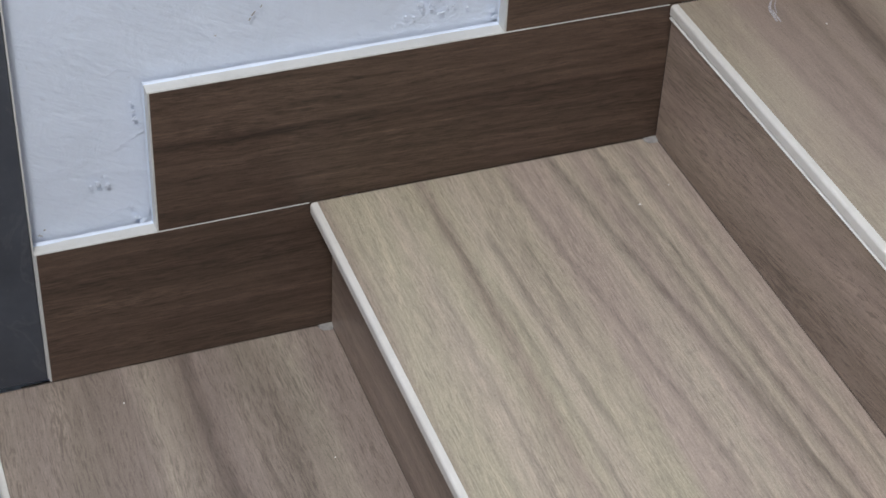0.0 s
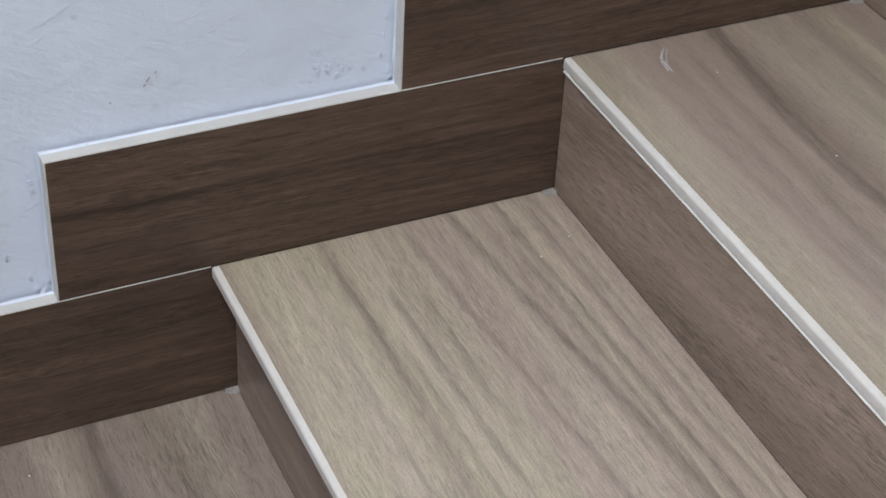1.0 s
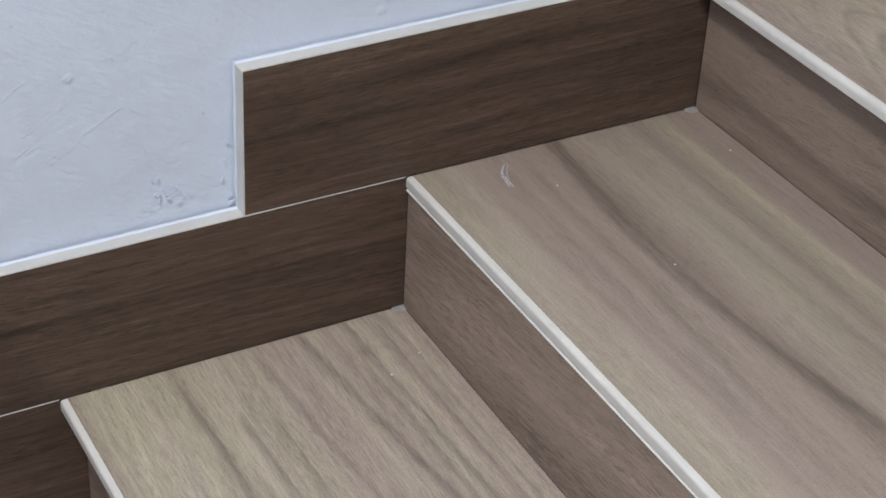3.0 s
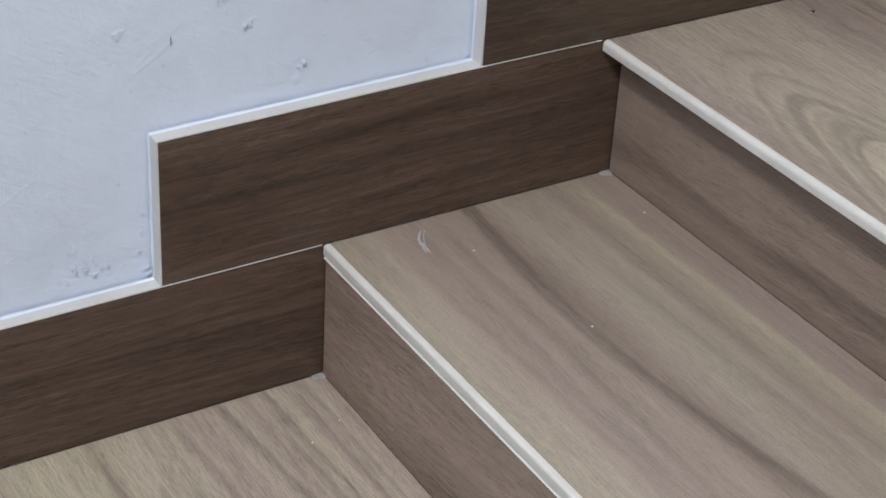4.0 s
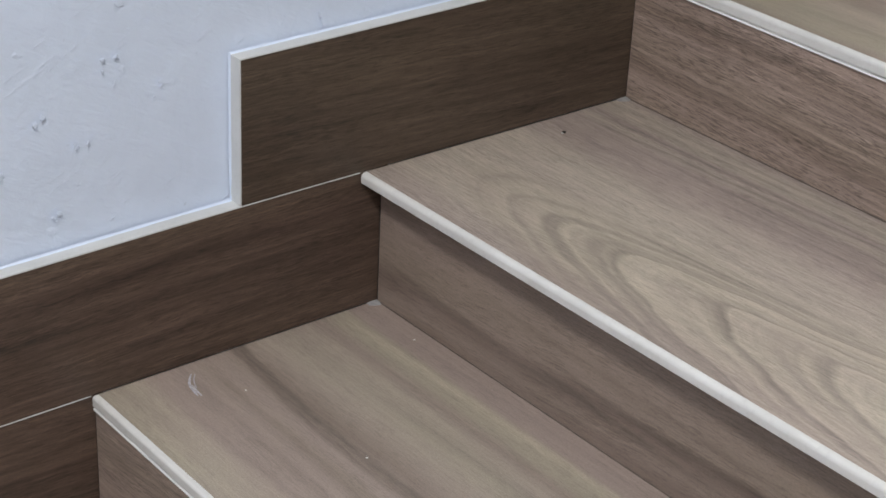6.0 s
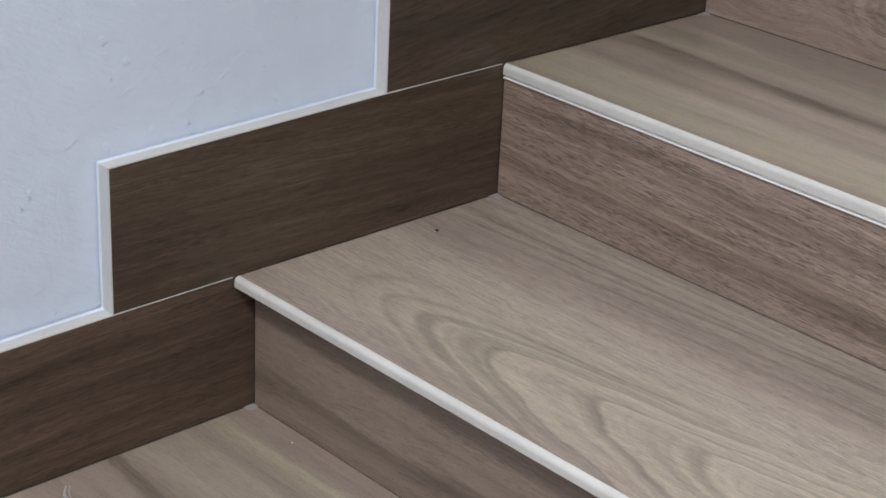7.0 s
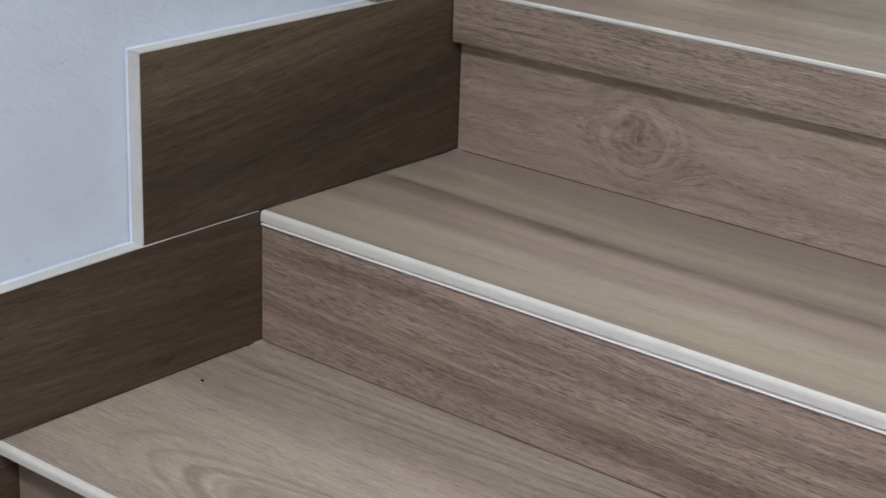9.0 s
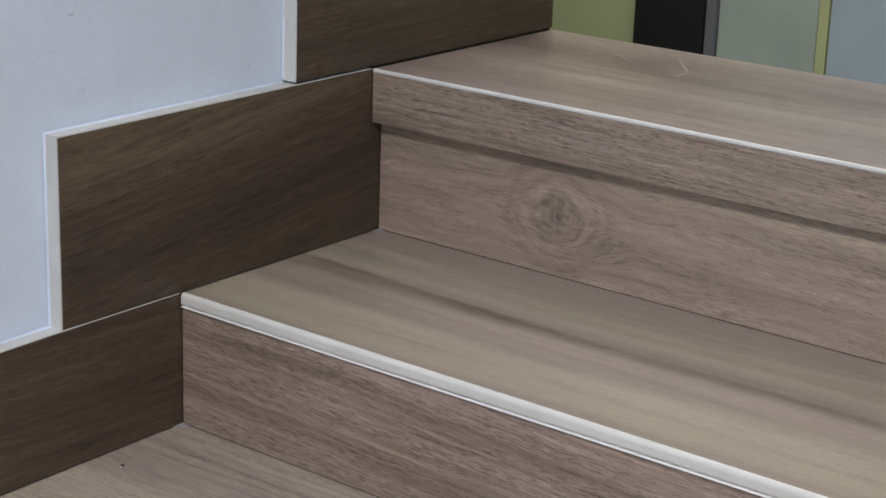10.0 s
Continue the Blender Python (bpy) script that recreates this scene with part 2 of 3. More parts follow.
def plaster(name, colour, seed=0.0, lumps=1.0):
    """Brushed emulsion over uneven filler."""
    n = Nodes(name)
    co = n.coords()
    x, y, z = n.split(co)
    big = n.noise(co, 4.0, 3.0)
    mid = n.noise(co, 24.0, 4.0, 0.6, 0.6)
    stroke = n.noise(n.join(n.math("MULTIPLY", x, 45.0), n.math("MULTIPLY", y, 45.0), n.math("MULTIPLY", n.math("ADD", z, n.math("MULTIPLY", x, 0.5)), 170.0)), 1.0, 3.0)
    # small crumbs and pits, in groups
    bent = n.tree.nodes.new("ShaderNodeVectorMath")
    bent.operation = "MULTIPLY_ADD"
    wobble = n.tree.nodes.new("ShaderNodeTexNoise")
    n.put(wobble.inputs["Vector"], co)
    wobble.inputs["Scale"].default_value = 90.0
    n.put(bent.inputs[0], wobble.outputs["Color"])
    bent.inputs[1].default_value = (0.012, 0.012, 0.012)
    n.put(bent.inputs[2], co)
    cells = n.tree.nodes.new("ShaderNodeTexVoronoi")
    n.put(cells.inputs["Vector"], bent.outputs[0])
    cells.inputs["Scale"].default_value = 36.0
    pick = n.split(cells.outputs["Color"])
    crumb = n.span(cells.outputs["Distance"], 0.10, 0.26, 1.0, 0.0, True)
    crumb = n.math("MULTIPLY", crumb, n.span(pick[0], 0.78, 0.80, 0.0, 1.0))
    crumb = n.math("MULTIPLY", crumb, n.span(pick[1], 0.0, 1.0, -0.7, 1.0))
    gate = n.span(n.noise(co, 7.0, 2.0), 0.42, 0.56, 0.15, 1.0, True)
    peak = n.math("MULTIPLY", crumb, gate)
    h = n.math("ADD", n.math("MULTIPLY", mid, 0.9), n.math("MULTIPLY", stroke, 0.30))
    h = n.math("ADD", h, n.math("MULTIPLY", big, 1.5))
    h = n.math("ADD", h, n.math("MULTIPLY", peak, 0.42 * lumps))
    # short slanting ridges left by the filling knife
    slant = n.math("MULTIPLY_ADD", x, -0.55, z)
    along = n.math("MULTIPLY_ADD", z, 0.55, x)
    knife = n.span(n.noise(n.join(n.math("MULTIPLY", along, 16.0), n.math("MULTIPLY", y, 22.0), n.math("MULTIPLY", slant, 130.0)), 1.0, 3.0, 0.6), 0.58, 0.74, 0.0, 1.0)
    h = n.math("ADD", h, n.math("MULTIPLY", n.math("MULTIPLY", knife, gate), 0.16 * lumps))
    n.bump(h, 0.75, 0.003)
    tone = n.math("ADD", n.span(big, 0.3, 0.7, 0.975, 1.01), n.span(mid, 0.3, 0.7, -0.02, 0.02))
    spot = n.span(n.noise(co, 90.0, 1.0), 0.74, 0.80, 1.0, 0.86)
    col = n.mix(1.0, (*colour,), n.grey(n.math("MULTIPLY", tone, spot)), "MULTIPLY")
    return n.surface(col, 0.55, 0.35)


def trim_plastic(name, colour, dirt=0.12):
    n = Nodes(name)
    co = n.coords()
    big = n.noise(co, 16.0, 4.0)
    fine = n.noise(co, 160.0, 3.0)
    k = n.math("MULTIPLY", n.span(big, 0.3, 0.75, 1.02, 1.0 - dirt), n.span(fine, 0.55, 0.8, 1.0, 1.0 - dirt * 0.7))
    n.bump(fine, 0.1, 0.0005)
    return n.surface(n.mix(1.0, colour, n.grey(k), "MULTIPLY"), 0.38, 0.5)


def slate(name):
    n = Nodes(name)
    co = n.coords()
    big = n.noise(co, 9.0, 5.0, 0.65)
    fine = n.noise(co, 120.0, 4.0, 0.6)
    vein = n.span(n.math("ABSOLUTE", n.math("SUBTRACT", n.noise(co, 5.0, 5.0, 0.6, 0.8), 0.5)), 0.0, 0.012, 1.0, 0.0)
    col = n.ramp(big, [(0.3, (0.043, 0.049, 0.063)), (0.7, (0.080, 0.090, 0.113))])
    col = n.mix(n.math("MULTIPLY", n.span(fine, 0.62, 0.72, 0.0, 0.5), 1.0), col, (0.10, 0.107, 0.125))
    col = n.mix(n.math("MULTIPLY", vein, 0.22), col, (0.14, 0.15, 0.17))
    n.bump(fine, 0.15, 0.001)
    return n.surface(col, 0.5, 0.4)


def plain(name, colour, rough=0.6, vary=0.08, scale=6.0):
    n = Nodes(name)
    f = n.noise(n.coords(), scale, 4.0)
    return n.surface(n.mix(1.0, colour, n.grey(n.span(f, 0.3, 0.7, 1 - vary, 1 + vary)), "MULTIPLY"), rough)


def terrazzo(name):
    n = Nodes(name)
    co = n.coords()
    f = n.noise(co, 260.0, 2.0, 0.5)
    col = n.ramp(f, [(0.45, (0.03, 0.03, 0.033)), (0.56, (0.07, 0.07, 0.075)), (0.66, (0.28, 0.27, 0.27))])
    return n.surface(col, 0.5)


WALL_PAINT = plaster("white wall paint", (0.705, 0.79, 0.94))
# walls out of view; kept grey to limit bounced light on the stairs
ROOM_PAINT = plaster("room wall paint", (0.47, 0.48, 0.50), 3.0, 0.2)
CEILING_PAINT = plain("ceiling paint", (0.8, 0.8, 0.79), 0.8, 0.03)
TRIM = trim_plastic("cream plastic trim", (0.62, 0.63, 0.625))
LIP = trim_plastic("bright white plastic", (0.86, 0.86, 0.86), 0.04)
NOSING = trim_plastic("white nosing plastic", (0.72, 0.715, 0.70))
GROUT = plain("dark joint", (0.15, 0.122, 0.105), 0.95, 0.2, 60)
GREY_GROUT = plain("grey grout", (0.33, 0.325, 0.325), 0.9, 0.25, 120)
CONCRETE = plain("stair mortar", (0.16, 0.14, 0.125), 0.9, 0.2, 20)
SLATE = slate("dark slate")
TERRAZZO = terrazzo("dark speckled floor")
DUST = plain("white paint speck", (0.85, 0.85, 0.84), 0.7, 0.05, 300)
SCUFF = plain("pale scuff", (0.50, 0.45, 0.46), 0.6, 0.1, 300)
RUB = plain("bluish white rub", (0.46, 0.45, 0.49), 0.6, 0.3, 400)
SMUDGE = plain("grey smudge", (0.33, 0.34, 0.36), 0.8, 0.2, 200)
HOLE = plain("dark chip", (0.03, 0.026, 0.022), 0.9, 0.1, 100)

W_TREAD = [
    # foot tread's lower gain includes shade from the stone panel
    wood_tile("wood tread foot", 1.3, 0.38, [(0.0, "m"), (0.12, "p"), (0.2, "m"), (0.3, "b"), (0.36, "p"), (0.42, "l"), (0.5, "m"), (0.55, "d"), (0.6, "p"), (0.75, "m"), (0.82, "l"), (0.9, "p"), (1.0, "p")], 0.86, streak=0.8),
    wood_tile("wood tread first", 2.1, 0.39, [(0.0, "m"), (0.05, "y"), (0.13, "y"), (0.18, "l"), (0.24, "y"), (0.29, "m"), (0.33, "y"), (0.38, "l"), (0.43, "y"), (0.51, "y"), (0.55, "p"), (0.62, "p"), (0.70, "l"), (0.75, "p"), (0.84, "l"), (0.90, "p"), (0.95, "l"), (1.0, "p")], 1.10, (1.0, 1.0, 0.97), slope=0.02, wave=0.012, streak=0.6, fine=1.3, pores=0.7, freq=1.3, yellow=0.6, soft=0.8,
              lines=((0.113, 0.05, 0.24, 0.005, 0.34, 0.0, 0, 0), (0.151, 0.09, 0.40, 0.005, 0.36, 0.01, 0, 0), (0.075, 0.16, 0.50, 0.004, 0.22, -0.01, 0, 0), (0.186, 0.13, 0.27, 0.005, 0.30, -0.03, 0, 0), (0.130, 0.20, 0.60, 0.004, 0.28, 0.0, 0, 0), (0.052, 0.02, 0.18, 0.004, -0.20, -0.12, 0, 0),
                     (0.205, 0.03, 0.50, 0.005, 0.28, 0.07, 0, 0), (0.262, 0.0, 0.60, 0.006, 0.44, 0.10, 0, 0), (0.318, 0.0, 0.60, 0.005, 0.42, 0.03, 0, 0), (0.304, 0.1, 0.60, 0.004, 0.32, 0.02, 0, 0), (0.348, 0.05, 0.6, 0.004, 0.30, 0.02, 0, 0), (0.335, 0.0, 0.6, 0.004, -0.16, 0.02, 0, 0), (0.245, 0.0, 0.6, 0.004, -0.12, 0.09, 0, 0), (0.365, 0.0, 0.6, 0.003, 0.20, 0.01, 0, 0))),
    wood_tile("wood tread second", 3.4, 0.37, [(0.0, "y"), (0.05, "y"), (0.11, "l"), (0.17, "p"), (0.27, "p"), (0.33, "m"), (0.37, "p"), (0.42, "m"), (0.46, "b"), (0.50, "m"), (0.58, "l"), (0.66, "y"), (0.72, "l"), (0.77, "m"), (0.82, "y"), (0.875, "y"), (0.905, "p"), (1.0, "p")], 0.90, (1.02, 0.99, 0.97), streak=0.4, wave=0.010, fine=0.5, pores=0.5, freq=1.4, yellow=0.2, soft=0.7,
              lines=((0.160, -0.1, 0.75, 0.009, 0.42, 0.0, 0.32, 0.26), (0.150, 0.02, 0.30, 0.004, 0.20, 0.0, 0.3, 0.26), (0.128, 0.05, 0.6, 0.008, 0.17, -0.04, 0, 0), (0.096, 0.02, 0.50, 0.012, 0.16, -0.03, 0, 0), (0.018, 0.1, 0.7, 0.009, -0.12, 0.0, 0, 0), (0.060, 0.1, 0.6, 0.005, 0.10, 0.02, 0, 0),
                     (0.316, 0.04, 0.65, 0.008, -0.26, 0.02, 0, 0), (0.235, 0.2, 0.6, 0.006, 0.11, 0.05, 0, 0), (0.345, 0.1, 0.6, 0.004, 0.10, 0.02, 0, 0))),
    wood_tile("wood tread third", 4.2, 0.405, [(0.0, "p"), (0.15, "l"), (0.3, "l"), (0.45, "l"), (0.55, "l"), (0.66, "p"), (0.78, "p"), (0.82, "l"), (0.86, "p"), (0.90, "l"), (0.95, "l"), (1.0, "p")], 0.98, (1.01, 1.0, 0.985), streak=0.7, wave=0.010, yellow=0.1, fine=1.2, pores=0.9, freq=1.2, soft=0.7,
              figure=(0.098, ((0.0, 1.0), (0.075, 0.97), (0.088, 0.74), (0.102, 0.96), (0.130, 1.03), (0.148, 0.76), (0.160, 0.94), (0.190, 1.04), (0.206, 0.62), (0.222, 0.70), (0.238, 1.10), (0.252, 0.82), (0.262, 0.98), (0.280, 0.66), (0.298, 0.86), (0.310, 0.55), (0.320, 1.16),
                              (0.365, 1.14), (0.385, 0.92), (0.410, 1.08), (0.435, 0.80), (0.452, 0.58), (0.462, 1.18), (0.505, 1.10), (0.530, 0.88), (0.560, 1.05), (0.590, 0.62), (0.602, 1.16), (0.650, 1.0), (0.68, 0.8)) ),
              lines=((0.318, 0.04, 0.8, 0.003, 0.36, 0.055, 0, 0), (0.327, 0.04, 0.8, 0.0025, -0.14, 0.05, 0, 0), (0.380, 0.0, 0.8, 0.003, 0.22, 0.01, 0, 0), (0.300, 0.08, 0.8, 0.003, 0.20, 0.04, 0, 0), (0.340, 0.06, 0.8, 0.003, 0.34, 0.03, 0, 0), (0.362, 0.05, 0.8, 0.004, 0.20, 0.02, 0, 0), (0.272, 0.3, 0.9, 0.004, 0.20, 0.04, 0, 0), (0.118, 0.30, 0.52, 0.003, 0.42, 0.10, 0, 0))),
    wood_tile("wood tread fourth", 5.7, 0.375, [(0.0, "m"), (0.05, "y"), (0.15, "y"), (0.24, "l"), (0.34, "m"), (0.42, "p"), (0.48, "m"), (0.53, "b"), (0.58, "m"), (0.64, "l"), (0.68, "y"), (0.77, "y"), (0.81, "l"), (0.85, "p"), (1.0, "p")], 0.91, (1.02, 1.0, 0.97), streak=0.35, wave=0.010, fine=0.5, pores=0.45, freq=1.3, yellow=0.4, soft=0.7,
              lines=((0.222, 0.02, 0.34, 0.010, 0.42, -0.07, 0, 0), (0.192, 0.28, 1.1, 0.012, 0.40, 0.0, 0, 0), (0.205, 0.25, 0.38, 0.005, 0.30, 0.0, 0, 0), (0.160, 0.10, 0.7, 0.007, 0.16, -0.04, 0, 0), (0.125, 0.02, 0.5, 0.010, 0.13, -0.03, 0, 0), (0.270, 0.0, 1.2, 0.012, -0.20, 0.0, 0.25, 0.45), (0.305, 0.2, 1.2, 0.005, 0.13, 0.0, 0, 0), (0.070, 0.5, 1.2, 0.006, 0.12, -0.02, 0, 0), (0.055, 0.24, 0.36, 0.006, 0.18, 0.0, 0, 0))),
    wood_tile("wood tread top", 6.3, 0.425, [(0.0, "p"), (0.12, "p"), (0.25, "m"), (0.4, "l"), (0.52, "m"), (0.64, "b"), (0.76, "d"), (0.84, "b"), (0.9, "m"), (1.0, "p")], 0.80, (1.04, 0.98, 0.99), streak=0.8, fine=1.0, freq=1.5,
              lines=((0.19, 0.15, 0.75, 0.012, 0.20, 0.0, 0, 0), (0.30, 0.0, 0.5, 0.02, 0.22, -0.1, 0, 0), (0.06, 0.1, 0.7, 0.008, 0.12, 0.02, 0, 0))),
]
WARM = (1.12, 1.05, 1.01)
W_RISER = [
    wood_tile("wood riser foot", 7.1, 0.17, [(0.0, "b"), (0.5, "m"), (1.0, "b")], 0.85, WARM),
    wood_tile("wood riser first", 8.2, 0.155, [(0.0, "b"), (0.3, "m"), (0.5, "b"), (0.7, "d"), (0.8, "m"), (1.0, "b")], 0.85, WARM),
    wood_tile("wood riser second", 9.5, 0.15, [(0.0, "b"), (0.15, "m"), (0.4, "p"), (0.7, "m"), (1.0, "p")], 0.85, WARM, slope=-0.10, wave=0.03, streak=0.9, fine=1.5, pores=1.3, freq=1.4),
    wood_tile("wood riser third", 10.4, 0.155, [(0.0, "b"), (0.1, "m"), (0.25, "d"), (0.33, "m"), (0.5, "m"), (0.8, "p"), (1.0, "m")], 0.78, WARM, streak=0.5, slope=-0.03, wave=0.02, fine=0.7, pores=0.8, freq=1.3, soft=0.8,
              lines=((0.060, 0.0, 0.30, 0.008, 0.24, -0.08, 0, 0), (0.052, 0.28, 0.34, 0.006, 0.28, -0.02, 0, 0), (0.072, 0.30, 0.7, 0.005, 0.28, -0.03, 0.12, 0.3), (0.050, 0.35, 0.8, 0.006, 0.26, -0.02, 0, 0), (0.095, 0.25, 0.8, 0.005, 0.16, -0.02, 0, 0))),
    wood_tile("wood riser fourth", 11.8, 0.15, [(0.0, "m"), (0.15, "p"), (0.35, "b"), (0.5, "m"), (0.7, "p"), (0.85, "b"), (1.0, "p")], 0.88, (1.14, 1.05, 0.99), slope=0.03, streak=1.7, fine=1.6, pores=1.6, freq=2.6, wave=0.010,
              lines=((0.045, 0.5, 0.8, 0.020, 0.24, -0.02, 0, 0), (0.085, 0.05, 0.5, 0.004, 0.22, -0.03, 0, 0), (0.105, 0.1, 0.7, 0.003, 0.22, -0.02, 0, 0), (0.060, 0.05, 0.6, 0.004, 0.20, -0.02, 0, 0))),
    wood_tile("wood riser fifth", 12.6, 0.156, [(0.0, "p"), (0.2, "m"), (0.5, "p"), (0.8, "m"), (1.0, "l")], 0.95, WARM, knots=((0.302, 0.079, 0.050, 0.044),), wave=0.04, streak=0.8,
              lines=((0.080, 0.36, 0.40, 0.016, 0.22, -0.05, 0, 0), (0.085, 0.15, 0.22, 0.010, 0.22, 0.05, 0, 0), (0.075, 0.0, 0.12, 0.003, 0.26, 0.0, 0, 0), (0.105, 0.0, 0.2, 0.003, 0.20, 0.05, 0, 0), (0.035, 0.45, 0.9, 0.004, 0.18, 0.02, 0, 0))),
    wood_tile("wood fascia", 13.9, 0.068, [(0.0, "b"), (0.3, "m"), (0.6, "p"), (1.0, "m")], 0.88, WARM, slope=0.02, streak=1.7, fine=1.6, pores=1.7, freq=2.6, wave=0.010),
]
W_SKIRT = [wood_tile("wood skirting %s" % w, 20.3 + 2.3 * i, 0.17, b, 0.272, (1.21, 0.95, 0.81) if i < 3 else (1.14, 0.97, 0.78), slope=s, streak=1.7, rough=0.42, wave=0.010, fine=1.9, pores=1.3, freq=1.9, lines=ln)
           for i, (w, s, b, ln) in enumerate([
               ("foot", 0.0, [(0.0, "m"), (0.3, "b"), (0.5, "m"), (0.8, "b"), (1.0, "m")], ((0.075, 0.0, 0.3, 0.004, 0.22, 0.03, 0, 0), (0.12, 0.0, 0.3, 0.004, 0.2, 0.0, 0, 0))),
               ("first", 0.03, [(0.0, "b"), (0.4, "m"), (0.58, "b"), (0.62, "d"), (0.66, "m"), (1.0, "m")], ((0.092, 0.10, 0.6, 0.004, 0.32, 0.05, 0, 0), (0.125, 0.15, 0.55, 0.003, 0.24, 0.02, 0, 0), (0.050, 0.2, 0.5, 0.006, 0.18, 0.0, 0, 0), (0.145, 0.3, 0.6, 0.003, 0.2, 0.0, 0, 0))),
               ("second", -0.03, [(0.0, "m"), (0.5, "b"), (0.62, "m"), (0.7, "d"), (0.8, "m"), (1.0, "l")], ((0.105, 0.0, 0.5, 0.004, 0.24, -0.01, 0, 0), (0.085, 0.02, 0.45, 0.006, 0.18, 0.03, 0, 0), (0.03, 0.1, 0.5, 0.006, 0.15, 0.05, 0, 0))),
               ("third", 0.02, [(0.0, "b"), (0.5, "b"), (0.8, "m"), (1.0, "b")], ()),
               ("fourth", -0.12, [(0.0, "b"), (0.3, "d"), (0.6, "b"), (0.8, "m"), (1.0, "l")], ((0.10, 0.05, 0.5, 0.008, 0.2, 0.12, 0, 0), (0.05, 0.1, 0.5, 0.008, 0.2, 0.12, 0, 0))),
               ("top", -0.02, [(0.0, "b"), (0.5, "m"), (1.0, "b")], ((0.04, 0.0, 0.5, 0.005, 0.25, 0.02, 0, 0),))])]

# ---- builders ----
def link(name, bm, material, parent=None, label="", m=None, smooth=False):
    mesh = bpy.data.meshes.new(name)
    bmesh.ops.recalc_face_normals(bm, faces=bm.faces)
    bm.to_mesh(mesh)
    bm.free()
    mesh.materials.append(material)
    if smooth:
        mesh.polygons.foreach_set("use_smooth", [True] * len(mesh.polygons))
    ob = new(name, mesh)
    if m is not None:
        ob.matrix_basis = m
    if parent is not None:
        ob.parent = parent
    if label:
        ob["label"] = label
    return ob


def part(name, bm, material, parent, label="", m=None, smooth=False):
    return link(name, bm, material, parent, label, m, smooth)


def thing(name, label, category, kind="", group="", at=(0, 0, 0)):
    ob = new(name)
    ob.location = at
    ob.empty_display_size = 0.05
    return tagged(ob, label, category, group, kind)


def add_box(bm, lo, hi, bevel=0.0):
    made = bmesh.ops.create_cube(bm, size=1.0)["verts"]
    for v in made:
        v.co = Vector([lo[i] + (hi[i] - lo[i]) * (v.co[i] + 0.5) for i in range(3)])
    if bevel:
        edges = list({e for v in made for e in v.link_edges})
        bmesh.ops.bevel(bm, geom=edges, offset=bevel, segments=2, affect="EDGES", profile=0.6)
    return bm


def box(lo, hi, bevel=0.0):
    return add_box(bmesh.new(), lo, hi, bevel)


def extrude_y(profile, y0, y1, cuts=1, skew=0.0):
    """A prism of an x, z outline along y, skew to the wall."""
    bm = bmesh.new()
    rows = [[bm.verts.new((x + skew * (y0 + (y1 - y0) * i / cuts), y0 + (y1 - y0) * i / cuts, z)) for x, z in profile] for i in range(cuts + 1)]
    for a, b in zip(rows, rows[1:]):
        for j in range(len(profile)):
            k = (j + 1) % len(profile)
            bm.faces.new((a[j], a[k], b[k], b[j]))
    bm.faces.new(rows[0])
    bm.faces.new(rows[-1])
    return bm


FRAMES = {
    "tread": Matrix(((0, 1, 0, 0), (-1, 0, 0, 0), (0, 0, 1, 0), (0, 0, 0, 1))),
    "riser": Matrix(((0, 0, -1, 0), (-1, 0, 0, 0), (0, 1, 0, 0), (0, 0, 0, 1))),
    "skirt": Matrix(((1, 0, 0, 0), (0, 0, -1, 0), (0, 1, 0, 0), (0, 0, 0, 1))),
}


def tile(name, way, at, length, width, thick, material, parent, start=0.0, label="", skew=(0.0, 0.0)):
    """A tile: local x along the grain from start, y across, face at z = 0."""
    bm = box((start, 0, -thick), (start + length, width, 0), 0.0009)
    for v in bm.verts:
        if way == "tread":
            v.co.y -= v.co.x * (skew[0] if v.co.y < width / 2 else skew[1])
        elif way == "riser":
            v.co.z += v.co.x * skew[0]
    return part(name, bm, material, parent, label, Matrix.Translation(at) @ FRAMES[way])


def structure(name, bm, material, label, category):
    return tagged(link(name, bm, material), label, category, kind="structure")


# ---- walls, floors, ceiling ----
TOP = 3.2
bm = box((-3.0, WALL_Y, LOW_Z - 0.1), (END + 0.012, WALL_Y + 0.16, TOP))
for v in bm.verts:
    v.co.y += WALL_TURN * max(v.co.x, -0.4)
north = structure("wall_north", bm, WALL_PAINT,
          "bluish white painted plaster wall beside the stairs, uneven filler", "wall")
# unseen wall; its opening is invented to hold the side fill
bm = bmesh.new()
add_box(bm, (-3.0, SIDE_Y - 0.15, LOW_Z - 0.1), (-1.50, SIDE_Y, TOP))
add_box(bm, (-0.10, SIDE_Y - 0.15, LOW_Z - 0.1), (3.75, SIDE_Y, TOP))
add_box(bm, (-1.50, SIDE_Y - 0.15, LOW_Z - 0.1), (-0.10, SIDE_Y, 1.50))
add_box(bm, (-1.50, SIDE_Y - 0.15, 2.70), (-0.10, SIDE_Y, TOP))
structure("wall_south", bm, ROOM_PAINT, "unseen plain off-white wall across the stairs with an added window opening", "wall")
structure("floor", box((-3.15, SIDE_Y - 0.15, LOW_Z - 0.2), (-0.27, WALL_Y + 0.16, LOW_Z)), TERRAZZO, "dark speckled floor below the lowest step", "floor")
structure("ceiling", box((-3.15, SIDE_Y - 0.15, TOP), (3.9, 1.9, TOP + 0.12)), CEILING_PAINT, "plain white ceiling over the stairs", "ceiling")
structure("wall_west", box((-3.15, SIDE_Y, LOW_Z - 0.1), (-3.0, WALL_Y + 0.16, TOP)), ROOM_PAINT, "plain off-white end wall", "wall")
